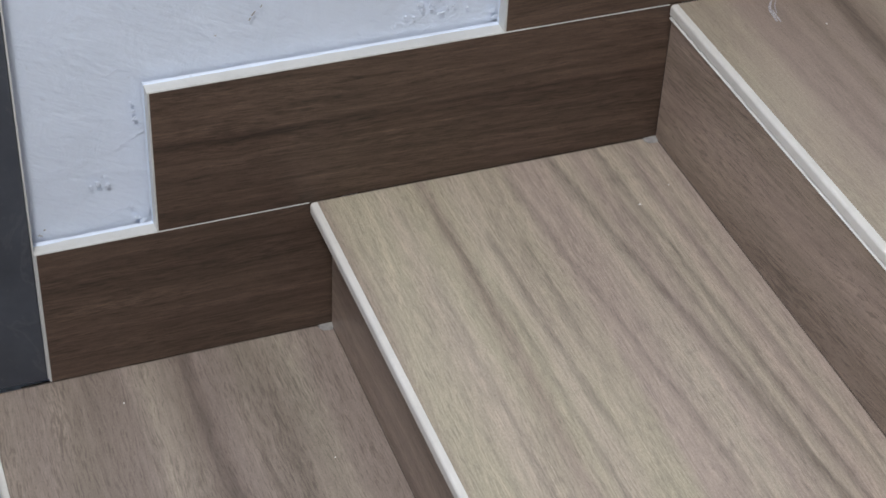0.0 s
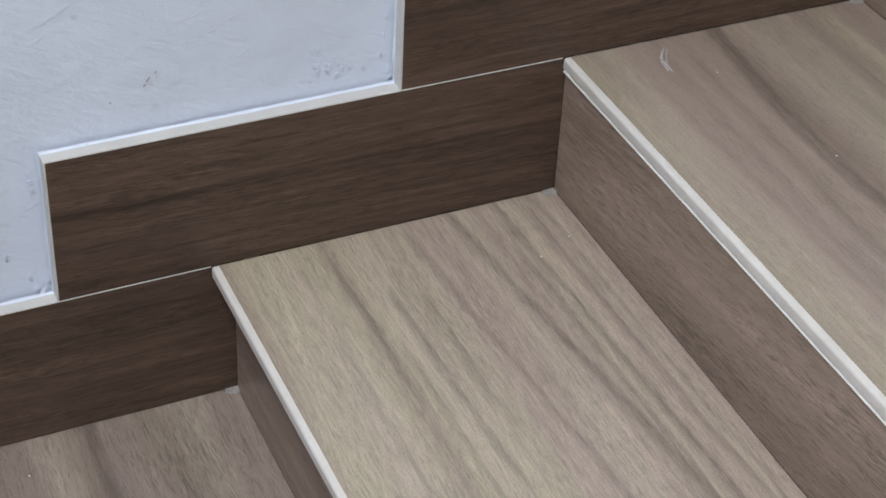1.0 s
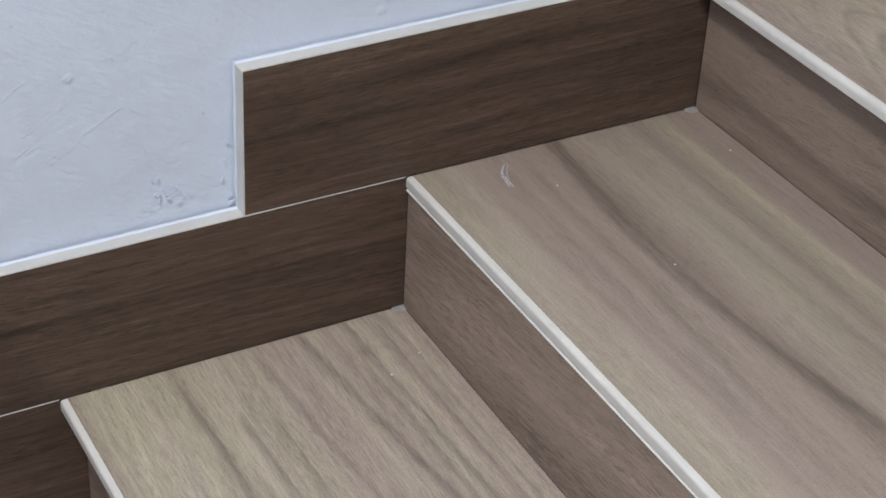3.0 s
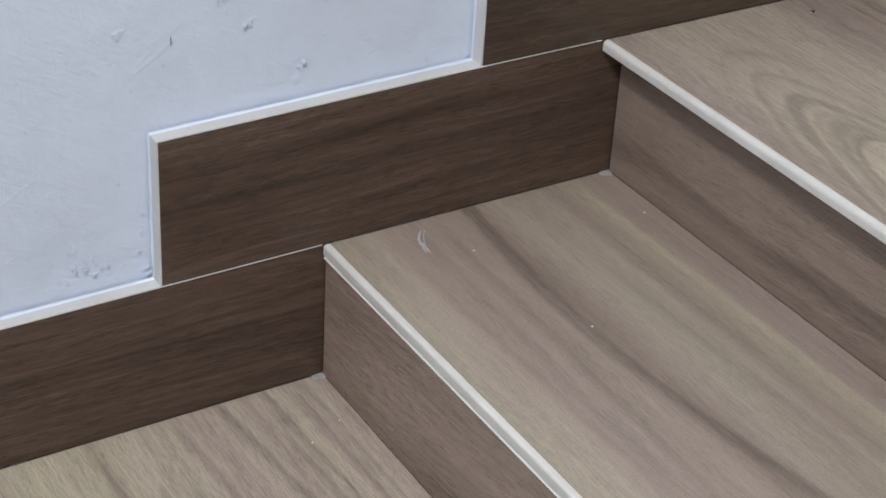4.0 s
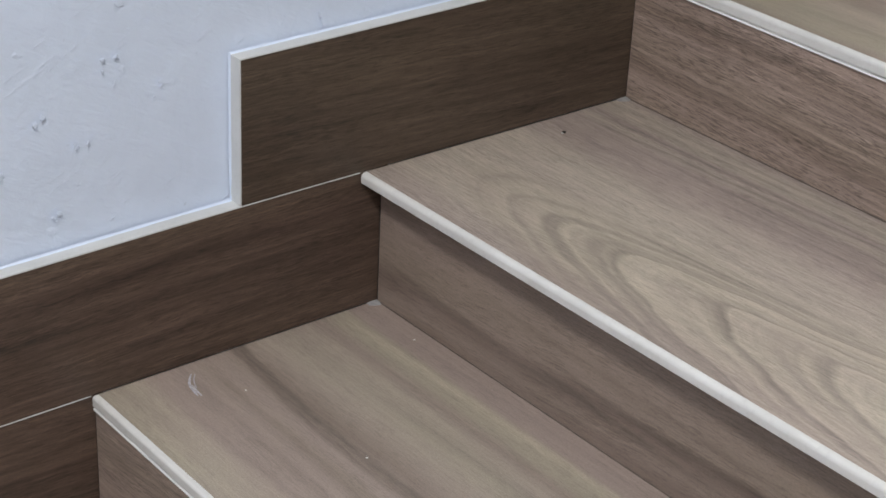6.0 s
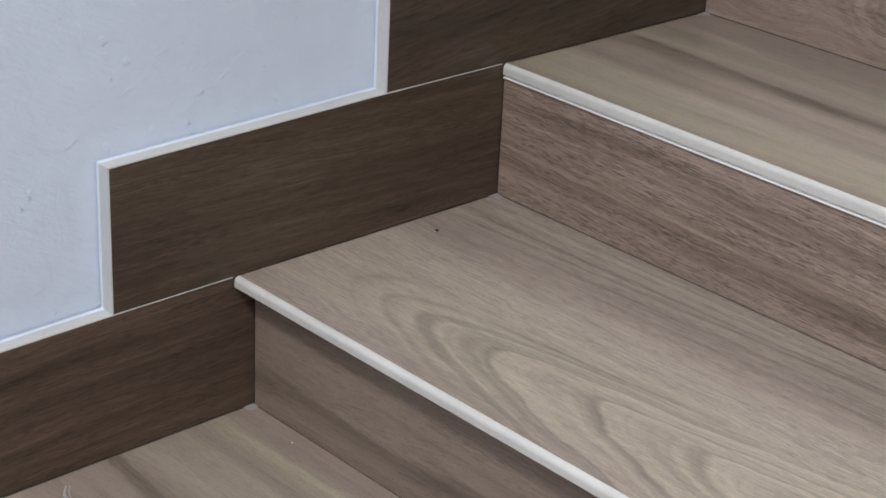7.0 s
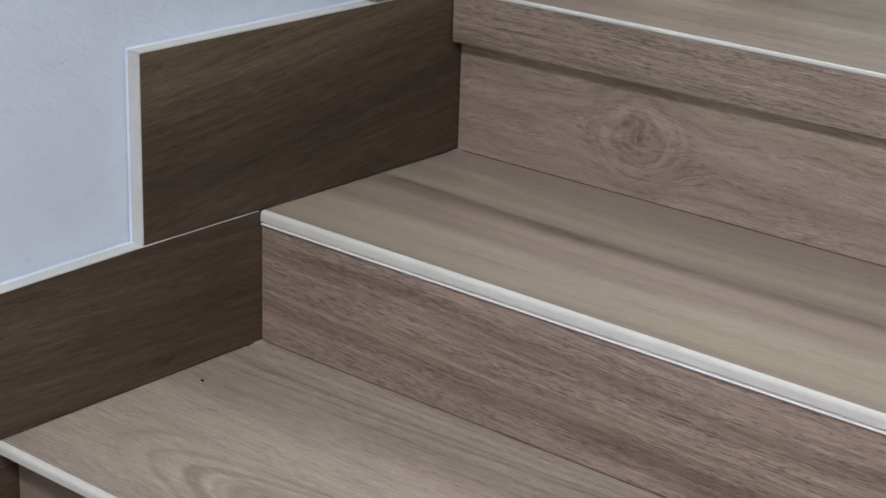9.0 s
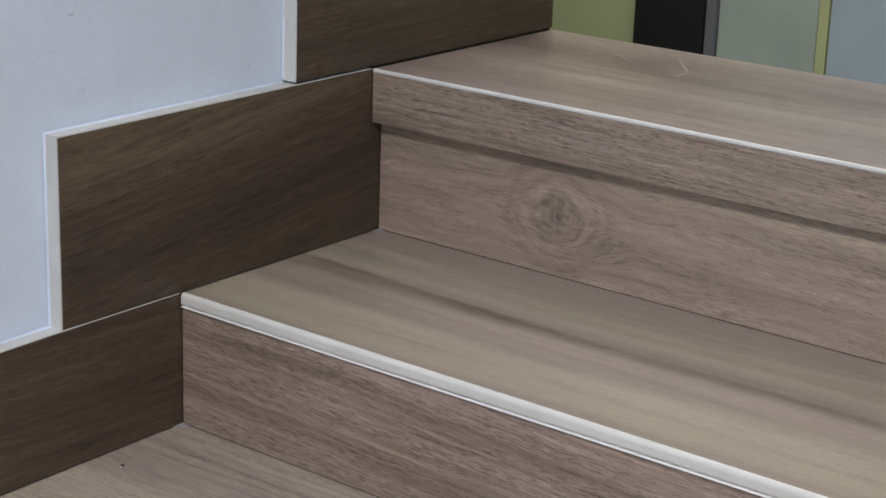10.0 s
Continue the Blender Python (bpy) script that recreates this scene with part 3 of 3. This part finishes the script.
# invented window around the side fill, behind the camera
window = thing("unseen_window_1", "white framed window, added out of view in the wall across the stairs", "window", "structure", at=(-0.80, SIDE_Y - 0.10, 1.50))
for a, b in (((-0.70, 0, 0), (-0.65, 0.05, 1.2)), ((0.65, 0, 0), (0.70, 0.05, 1.2)), ((-0.65, 0, 0), (0.65, 0.05, 0.05)), ((-0.65, 0, 1.15), (0.65, 0.05, 1.2)), ((-0.025, 0, 0.05), (0.025, 0.05, 1.15))):
    part("unseen_window_frame", box(a, b, 0.004), CEILING_PAINT, window)

GREEN_WALL = plain("yellow green wall paint", (0.46, 0.50, 0.27), 0.7, 0.05, 3.0)
BLACK = plain("black lacquer", (0.003, 0.003, 0.003), 0.75, 0.1)
ALU = plain("grey metal", (0.16, 0.16, 0.175), 0.45, 0.05)
FROST = plain("pale green frosted panel", (0.42, 0.49, 0.43), 0.5, 0.1, 4.0)
STRIP = plain("yellow green edge", (0.50, 0.54, 0.28), 0.6, 0.05)
PALE_BLUE = plain("pale blue panel", (0.44, 0.53, 0.60), 0.6, 0.06, 3.0)
HALL_Z, BACK_X = 0.30, 3.6
structure("hall_floor", box((END - 0.01, SIDE_Y, HALL_Z - 0.1), (3.75, 1.75, HALL_Z)), TERRAZZO, "dark floor of the room behind the stairs", "floor")
structure("wall_east", box((BACK_X, SIDE_Y, HALL_Z), (BACK_X + 0.15, 1.75, TOP)), GREEN_WALL, "yellow-green painted wall behind the stair top", "wall")
# added out of view to stop sky light leaking in from the west
structure("hall_west_blocker", box((END - 0.10, WALL_Y + 0.17, HALL_Z), (END + 0.012, 1.75, TOP)), ROOM_PAINT, "unseen plain wall added to close the room behind the stairs", "wall")
structure("wall_hall_north", box((END + 0.012, 1.75, HALL_Z), (3.75, 1.9, TOP)), ROOM_PAINT, "unseen plain wall added to close the room behind the stairs", "wall")
door = thing("sliding_door", "sliding door with black post, grey edge and pale panels", "door", at=(BACK_X, 0.5, HALL_Z))
part("post", box((-0.05, 0.140, 0), (-0.002, 0.338, 2.1), 0.004), BLACK, door, "glossy black post")
part("edge_rail", box((-0.045, 0.110, 0), (-0.002, 0.137, 2.1), 0.003), ALU, door, "grey metal edge rail")
part("panel", box((-0.03, -0.155, 0), (-0.002, 0.108, 2.1), 0.002), FROST, door, "pale green frosted panel")
part("edge_strip", box((-0.034, -0.184, 0), (-0.002, -0.158, 2.1), 0.002), STRIP, door, "yellow-green edge strip")
part("panel", box((-0.03, -0.95, 0), (-0.002, -0.187, 2.1), 0.002), PALE_BLUE, door, "pale blue panel")

# made-up fixture at the added key light, never in view
light = thing("unseen_ceiling_panel", "flat white ceiling light panel, added unseen above the stairs", "lamp", at=(-0.95, -1.50, TOP))
bm = bmesh.new()
for a, b in (((-0.31, -0.36, -0.03), (0.31, -0.32, -0.001)), ((-0.31, 0.32, -0.03), (0.31, 0.36, -0.001)), ((-0.31, -0.32, -0.03), (-0.27, 0.32, -0.001)), ((0.27, -0.32, -0.03), (0.31, 0.32, -0.001))):
    add_box(bm, a, b)
part("frame", bm, CEILING_PAINT, light)
part("diffuser", box((-0.27, -0.32, -0.02), (0.27, 0.32, -0.001)), CEILING_PAINT, light)

# ---- staircase ----
stairs = thing("staircase", "straight stairs clad in brown wood-look tiles with white nosings", "stairs", "structure")
steps = len(Z)
TH = 0.010
CORE = 0.034
outline = [(XF[0] + CORE, LOW_Z)]
for k in range(steps):
    outline += [(XF[k] + CORE, Z[k] - TH), ((XF[k + 1] if k + 1 < steps else END) + CORE, Z[k] - TH)]
outline[-1] = (END - 0.004, Z[-1] - TH)
outline += [(END - 0.004, LOW_Z)]
part("core", extrude_y(outline, WALL_Y - 0.003, SIDE_Y + 0.002, 1, 0.012), CONCRETE, stairs, "grey mortar core under the tiles")

LENGTH = -SIDE_Y - 0.004
FLUSH = (2, 4)


def nosing_profile(r, h, w):
    """Rounded front edge: from the back of the top, over the front, to the back of the underside."""
    arc = [(r - r * math.sin(a), -r + r * math.cos(a)) for a in [math.pi / 2 * i / 6 for i in range(7)]]
    return [(w, 0.0)] + arc + [(0.0, -h + 0.0015), (0.0015, -h), (w, -h)]


for k in range(steps):
    z, x0 = Z[k], XN[k]
    x1 = (XF[k + 1] - 0.0005) if k + 1 < steps else END
    last = k == steps - 1
    w = 0.0035 if last else 0.0065 if k == 4 else 0.0080
    for i, (a, ln) in enumerate(((0.0008, TILE_L), (TILE_L + 0.003, LENGTH - TILE_L - 0.004))):
        tile("tread", "tread", (x0 + w, 0, z), ln, x1 - x0 - w, TH, W_TREAD[k], stairs, a, skew=(SKEW_N[k], SKEW_F[k + 1] if k + 1 < steps else 0.0))
    prof = nosing_profile(0.003, 0.006, 0.0034) if last else nosing_profile(0.0035 if k in (1, 2) else 0.0058, 0.0150 if k == 4 else 0.0135, 0.0062 if k == 4 else 0.0077)
    part("nosing", extrude_y([(x0 + px, z + 0.0005 + pz) for px, pz in prof], -0.002, -LENGTH, 12, SKEW_N[k]), NOSING, stairs, "cream white plastic step nosing", smooth=False)
    part("grout", box((x0 + w, -0.0012, z - 0.006), (x1 - 0.001, 0.0006, z - 0.0006)), GROUT, stairs, "thin dark joint line")
    # riser below this nosing
    low = Z[k - 1] if k else LOW_Z
    edge = 0.0150 if k == 4 else 0.0135
    drop = edge + (0.0018 if k in FLUSH else 0.0007)
    if last:
        drop = 0.074
    gap = (0.002, 0.0032, 0.0028, 0.0030, 0.0016, 0.0012)[k]
    # near-black strip gives the open joint its shade by colour
    part("joint", box((XF[k] + 0.0012, -gap + 0.0002, low + 0.0012), (XF[k] + 0.006, -0.0002, z - drop - 0.0005)), HOLE, stairs, "near-black strip in the joint beside the skirting, gap shade in its colour")
    for a, ln in ((gap, TILE_L), (TILE_L + gap + 0.002, LENGTH - TILE_L - gap - 0.004)):
        tile("riser", "riser", (XF[k], 0, low + 0.001), ln, z - drop - low - 0.001, TH, W_RISER[k], stairs, a, skew=(SKEW_F[k], 0.0))
    if k in FLUSH:
        lip, gap = x0 - (0.0009 if k == 4 else 0.0003), 0.0005 if k == 4 else 0.0003
        part("trim_flange", extrude_y([(lip, z - edge - gap - 0.0018), (XF[k] + 0.008, z - edge - gap - 0.0018), (XF[k] + 0.008, z - edge - gap), (lip + 0.0008, z - edge - gap), (lip, z - edge - gap - 0.0010)], -0.003, -LENGTH, 1, SKEW_N[k]), LIP, stairs, "thin white lip under the nosing")
    elif last:
        for a, ln in ((0.002, TILE_L), (TILE_L + 0.004, LENGTH - TILE_L - 0.005)):
            tile("fascia", "riser", (x0 + 0.0004, 0, z - 0.074), ln, 0.0685, TH, W_RISER[6], stairs, a, "narrow wood-look front strip of the top step", skew=(SKEW_N[k], 0.0))
        part("soffit", extrude_y([(x0 + 0.011, z - 0.0735), (XF[k] + 0.012, z - 0.0735), (XF[k] + 0.012, z - 0.066), (x0 + 0.011, z - 0.066)], -0.002, -LENGTH, 1, SKEW_N[k]), CONCRETE, stairs)
    else:
        part("soffit", extrude_y([(x0 + 0.007, z - 0.0134), (XF[k] + 0.012, z - 0.0134), (XF[k] + 0.012, z - 0.0102), (x0 + 0.007, z - 0.0102)], -0.002, -LENGTH, 1, SKEW_N[k]), CONCRETE, stairs)
    # pale grout in the foot of the riser and the corner
    if k:
        bm = extrude_y([(XF[k] + 0.002, low - 0.001), (XF[k] - 0.0008, low - 0.001), (XF[k] - 0.0006, low + 0.0002), (XF[k] - 0.0002, low + 0.0005), (XF[k] + 0.002, low + 0.0006)], -0.0008, -LENGTH, 2, SKEW_F[k])
        part("grout", bm, GROUT, stairs, "thin dark joint line")
        bm = bmesh.new()
        bmesh.ops.create_uvsphere(bm, u_segments=10, v_segments=6, radius=1)
        for v in bm.verts:
            s = 1 + 0.25 * noise.noise(v.co * 2 + Vector((k, 0, 0)))
            v.co = Vector((XF[k] - 0.004, -0.004, low)) + Vector((v.co.x * 0.012 * s, v.co.y * 0.008 * s, v.co.z * 0.0007))
        part("grout", bm, GREY_GROUT, stairs, "smeared grey grout in the corner", smooth=True)

# ---- stepped skirting ----
def loft(rows):
    """Joins rows of equally many points into a closed strip."""
    bm = bmesh.new()
    rows = [[bm.verts.new(c) for c in r] for r in rows]
    size = len(rows[0])
    for p, q in zip(rows, rows[1:]):
        for j in range(size):
            bm.faces.new((p[j], p[(j + 1) % size], q[(j + 1) % size], q[j]))
    bm.faces.new(rows[0])
    bm.faces.new(rows[-1])
    return bm


def skirting(k):
    x0 = XS[k]
    x1 = XF[k + 1] + 0.012 if k + 1 < steps else END
    z0 = Z[k] + (0.0004 if k < 5 else 0.0030)
    z1 = Z[k + 1] - 0.0008 if k + 1 < steps else Z[k] + 0.18
    deep = WALL_Y + WALL_TURN * x0 - 0.0004
    h, length = z1 - z0, x1 - x0
    reach = (XS[k + 1] - x0) if k + 1 < steps else length
    low = lambda x: -DROP[k] * max(0.0, 1 - x / reach)
    sk = thing("skirting_board", "dark brown wood-look skirting tile with cream plastic edge trim", "skirting", group="stepped skirting tiles", at=(x0, 0, z0))
    xs = [length * i / 8 for i in range(9)]
    bm = loft([((x, 0.0004, 0), (x, 0, 0.0005), (x, 0, h + low(x) - 0.0005), (x, 0.0004, h + low(x)), (x, deep - 0.001, h + low(x)), (x, deep - 0.001, 0)) for x in xs])
    for v in bm.verts:
        v.co = FRAMES["skirt"].inverted() @ v.co
    part("board", bm, W_SKIRT[k], sk, m=FRAMES["skirt"])
    stop = (XN[k + 1] - 0.0005 if k + 1 < steps else x1) - x0
    bars = [-0.0022 + (stop + 0.0022) * i / 8 for i in range(9)]
    part("top_trim", loft([((x, -0.0005, h + low(x) + 0.0002), (x, -0.0006, h + low(x) + 0.0007), (x, 0.0002, h + low(x) + (0.0019 if x < reach else 0.0010)), (x, deep + 0.0003, h + low(x) + 0.0019), (x, deep + 0.0003, h + low(x) + 0.0002)) for x in bars]), TRIM, sk, "cream plastic edge trim")
    part("end_trim", box((-0.0022, -0.0006, 0.0004), (-0.0001, deep + 0.0003, h + low(0)), 0.0006), TRIM, sk, "cream plastic edge trim")
    # filler where the trim meets the paint
    far = stop if k + 1 == steps else reach - 0.002
    y1 = deep + 0.0006
    rows = []
    for i in range(25):
        x = -0.003 + (far + 0.003) * i / 24
        s, b = 1 + 0.4 * noise.noise(Vector((x * 40, k * 7.0, 0))), h + low(x) + 0.0017
        y2 = y1 + WALL_TURN * x
        rows.append(((x, y2, b + 0.0020 * s), (x, y2 - 0.0012, b + 0.0007 * s), (x, y2 - 0.0034 * s, b), (x, y2, b)))
    part("caulk", loft(rows), WALL_PAINT, sk, "white painted filler line")
    rows = []
    for i in range(25):
        z = 0.002 + (h + low(0) + 0.002) * i / 24
        s = 1 + 0.4 * noise.noise(Vector((z * 40, k * 7.0, 5)))
        rows.append(((-0.0036 * s, y1, z), (-0.0028 * s, y1 - 0.001, z), (-0.0021, y1 - 0.003 * s, z), (-0.0021, y1, z)))
    part("caulk", loft(rows), WALL_PAINT, sk, "white painted filler line")


for k in range(steps):
    skirting(k)
# dark filler whose colour stands for the shade inside this gap
part("joint", box((XN[5], 0.003, Z[5] - 0.004), (END - 0.002, 0.012, Z[5] + 0.0032)), HOLE, stairs, "near-black strip in the gap under the top skirting, shade in its colour")
bm = bmesh.new()
bmesh.ops.create_icosphere(bm, subdivisions=2, radius=1)
for v in bm.verts:
    s = 1 + 0.5 * noise.noise(v.co * 2.3)
    v.co = Vector((XN[5] + 0.0004, -0.0653, 0.8673)) + Vector((v.co.x * 0.0005, v.co.y * 0.0018 * s, v.co.z * 0.0036 * s))
part("chip", bm, SCUFF, stairs, "pale chip in the front strip", smooth=True)

# ---- dark stone cladding ----
slab = thing("stone_panel", "dark grey stone wall panel standing on the lowest step", "wall panel", at=(-0.3130, 0.003, 0.002))
part("slab", box((-0.62, 0, 0), (0.0, 0.0112, 2.2), 0.0012), SLATE, slab)
part("edge_trim", box((0.0004, 0.0006, 0.0), (0.0024, 0.0112, 2.2), 0.0004), TRIM, slab, "cream edge strip")
low_slab = thing("stone_panel", "dark grey stone wall panel standing on the floor", "wall panel", at=(-0.389, 0.003, LOW_Z))
part("slab", box((-0.5445, 0, 0.0), (0.0, 0.0112, -LOW_Z), 0.0012), SLATE, low_slab)


# ---- marks and specks ----
def speck(at, r, material, name, label, flat=0.35, seed=0):
    bm = bmesh.new()
    bmesh.ops.create_icosphere(bm, subdivisions=2, radius=1)
    for v in bm.verts:
        s = 1 + 0.45 * noise.noise(v.co * 1.7 + Vector((seed, seed * 2, 0)))
        v.co = Vector((v.co.x * r * s, v.co.y * r * s, (v.co.z + 0.6) * r * flat * s))
    ob = link(name, bm, material, smooth=True)
    ob.location = at
    return tagged(ob, label, "speck")


def stroke(points, wide, z, material, name, label):
    """A thin scratch that lies on a tread."""
    bm = bmesh.new()
    prev = None
    for i, (x, y) in enumerate(points):
        a = points[max(i - 1, 0)]
        b = points[min(i + 1, len(points) - 1)]
        d = Vector((b[0] - a[0], b[1] - a[1], 0)).normalized()
        nrm = Vector((-d.y, d.x, 0)) * wide * (0.35 + math.sin(math.pi * (i + 0.4) / (len(points))) * 0.65)
        c = Vector((x, y, z + 0.0002))
        row = [bm.verts.new(c + nrm), bm.verts.new(c + Vector((0, 0, 0.0002))), bm.verts.new(c - nrm)]
        if prev:
            bm.faces.new((prev[0], prev[1], row[1], row[0]))
            bm.faces.new((prev[1], prev[2], row[2], row[1]))
        prev = row
    return tagged(link(name, bm, material), label, "scratch")


for i, (x, y, k, r) in enumerate([(0.3075, -0.1088, 1, 0.0014), (0.352, -0.087, 1, 0.0009), (0.5448, -0.2621, 2, 0.0011), (0.515, -0.083, 2, 0.0010), (0.7321, -0.0998, 2, 0.0012), (-0.245, -0.055, 0, 0.0010), (-0.06, -0.20, 0, 0.0009), (1.49, -0.33, 4, 0.0009), (1.545, -0.05, 5, 0.0009)]):
    speck((x, y, Z[k]), r, DUST, "paint_speck", "tiny white paint speck on a tread", seed=i)
speck((0.9971, -0.0416, Z[3]), 0.0026, HOLE, "dirt_crumb", "tiny dark crumb on the tread", 0.5, 4.4)
speck((0.9943, -0.0422, Z[3]), 0.0014, DUST, "paint_speck", "tiny white paint speck on a tread", 0.5, 2.4)
stroke([(0.4845, -0.0215), (0.4780, -0.0290), (0.4732, -0.0360), (0.4705, -0.0430), (0.4690, -0.0510), (0.4680, -0.0580), (0.4670, -0.0640)], 0.0016, Z[2], RUB, "scuff_mark", "bluish white curved scuff mark on the tread")
stroke([(0.4880, -0.0235), (0.4815, -0.0320), (0.4775, -0.0400), (0.4745, -0.0490)], 0.0007, Z[2], RUB, "scuff_mark", "bluish white curved scuff mark on the tread")
stroke([(0.4735, -0.0420), (0.4722, -0.0500), (0.4712, -0.0570), (0.4705, -0.0660)], 0.0012, Z[2], RUB, "scuff_mark", "bluish white curved scuff mark on the tread")
for line in ([(1.878, -0.255), (1.832, -0.290), (1.802, -0.3145)], [(1.802, -0.3145), (1.780, -0.3165), (1.760, -0.3176)], [(1.845, -0.165), (1.805, -0.223)], [(1.884, -0.115), (1.868, -0.140)], [(1.915, -0.184), (1.895, -0.205)]):
    dense = [tuple(Vector(p).lerp(Vector(q), i / 4)) for p, q in zip(line, line[1:]) for i in range(5)]
    stroke(dense, 0.0009, Z[5], SCUFF, "scratch_mark", "thin pale scratch on the top tread")


# ---- uneven filler and marks on the painted wall ----
def wall_spot(name, x, z, rx, rz, high, material, label, seed, tilt=0.0):
    bm = bmesh.new()
    bmesh.ops.create_icosphere(bm, subdivisions=3, radius=1)
    turn = Matrix.Rotation(radians(tilt), 3, "Y")
    for v in bm.verts:
        s = 1 + 0.5 * noise.noise(v.co * 1.6 + Vector((seed, 0, seed * 3)))
        v.co = turn @ Vector((v.co.x * rx * s, v.co.y * high * s, v.co.z * rz * s))
    ob = part(name, bm, material, north, label, smooth=True)
    ob.location = (x, WALL_Y + WALL_TURN * x + 0.0002, z)
    return ob


lumps = [(0.100, 0.381, 7, 4, 1.4), (0.112, 0.374, 5, 3, 1.2), (0.122, 0.367, 6, 3, 1.2), (0.128, 0.374, 3, 2, 0.8), (0.150, 0.369, 3, 2, 0.7),
         (0.178, 0.360, 4, 5, 1.4), (0.170, 0.382, 3, 5, 1.0), (0.173, 0.402, 2, 6, 0.9), (0.176, 0.425, 3, 4, 0.8), (0.180, 0.3520, 6, 3, 1.2)]
rng = random.Random(5)
for cx, cz, count, spread in ((0.344, 0.665, 3, 0.006), (0.380, 0.627, 4, 0.007), (0.293, 0.613, 3, 0.006), (0.271, 0.640, 3, 0.006), (0.355, 0.548, 3, 0.005), (0.421, 0.700, 4, 0.009), (0.466, 0.670, 3, 0.012),
                              (-0.205, 0.316, 3, 0.005), (-0.242, 0.232, 3, 0.005), (-0.200, 0.190, 5, 0.008), (0.685, 0.718, 5, 0.012), (1.004, 0.963, 3, 0.010)):
    lumps += [(cx + rng.gauss(0, spread), cz + rng.gauss(0, spread), rng.uniform(1.5, 5.0), rng.uniform(2.5, 6.0), rng.uniform(1.5, 4.5)) for i in range(count)]
lumps += [(0.108 + rng.gauss(0, 0.011), 0.379 + rng.gauss(0, 0.008), rng.uniform(1.5, 3.5), rng.uniform(1.5, 3.5), rng.uniform(1, 3)) for i in range(14)]
for i, (x, z, rx, rz, high) in enumerate(lumps):
    wall_spot("filler_lump", x, z, rx * 0.0006, rz * 0.0006, 0.0002 + high * 0.00004, WALL_PAINT, "", i * 1.3, 25 - 13 * (i % 5))
for i, (x, z, rx, rz, tilt) in enumerate([(-0.0735, 0.4025, 0.9, 3.2, 40), (-0.0775, 0.3965, 0.9, 2.0, 40), (-0.066, 0.409, 0.6, 2.0, 35), (-0.1124, 0.3843, 1.0, 0.9, 0), (0.2117, 0.609, 0.7, 4.5, 0), (-0.301, 0.184, 2.4, 1.2, 20), (-0.296, 0.190, 1.2, 0.8, 0)]):
    wall_spot("smudge", x, z, rx * 0.001, rz * 0.001, 0.0004, SMUDGE, "faint grey smudge on the paint", i * 2.1, tilt)
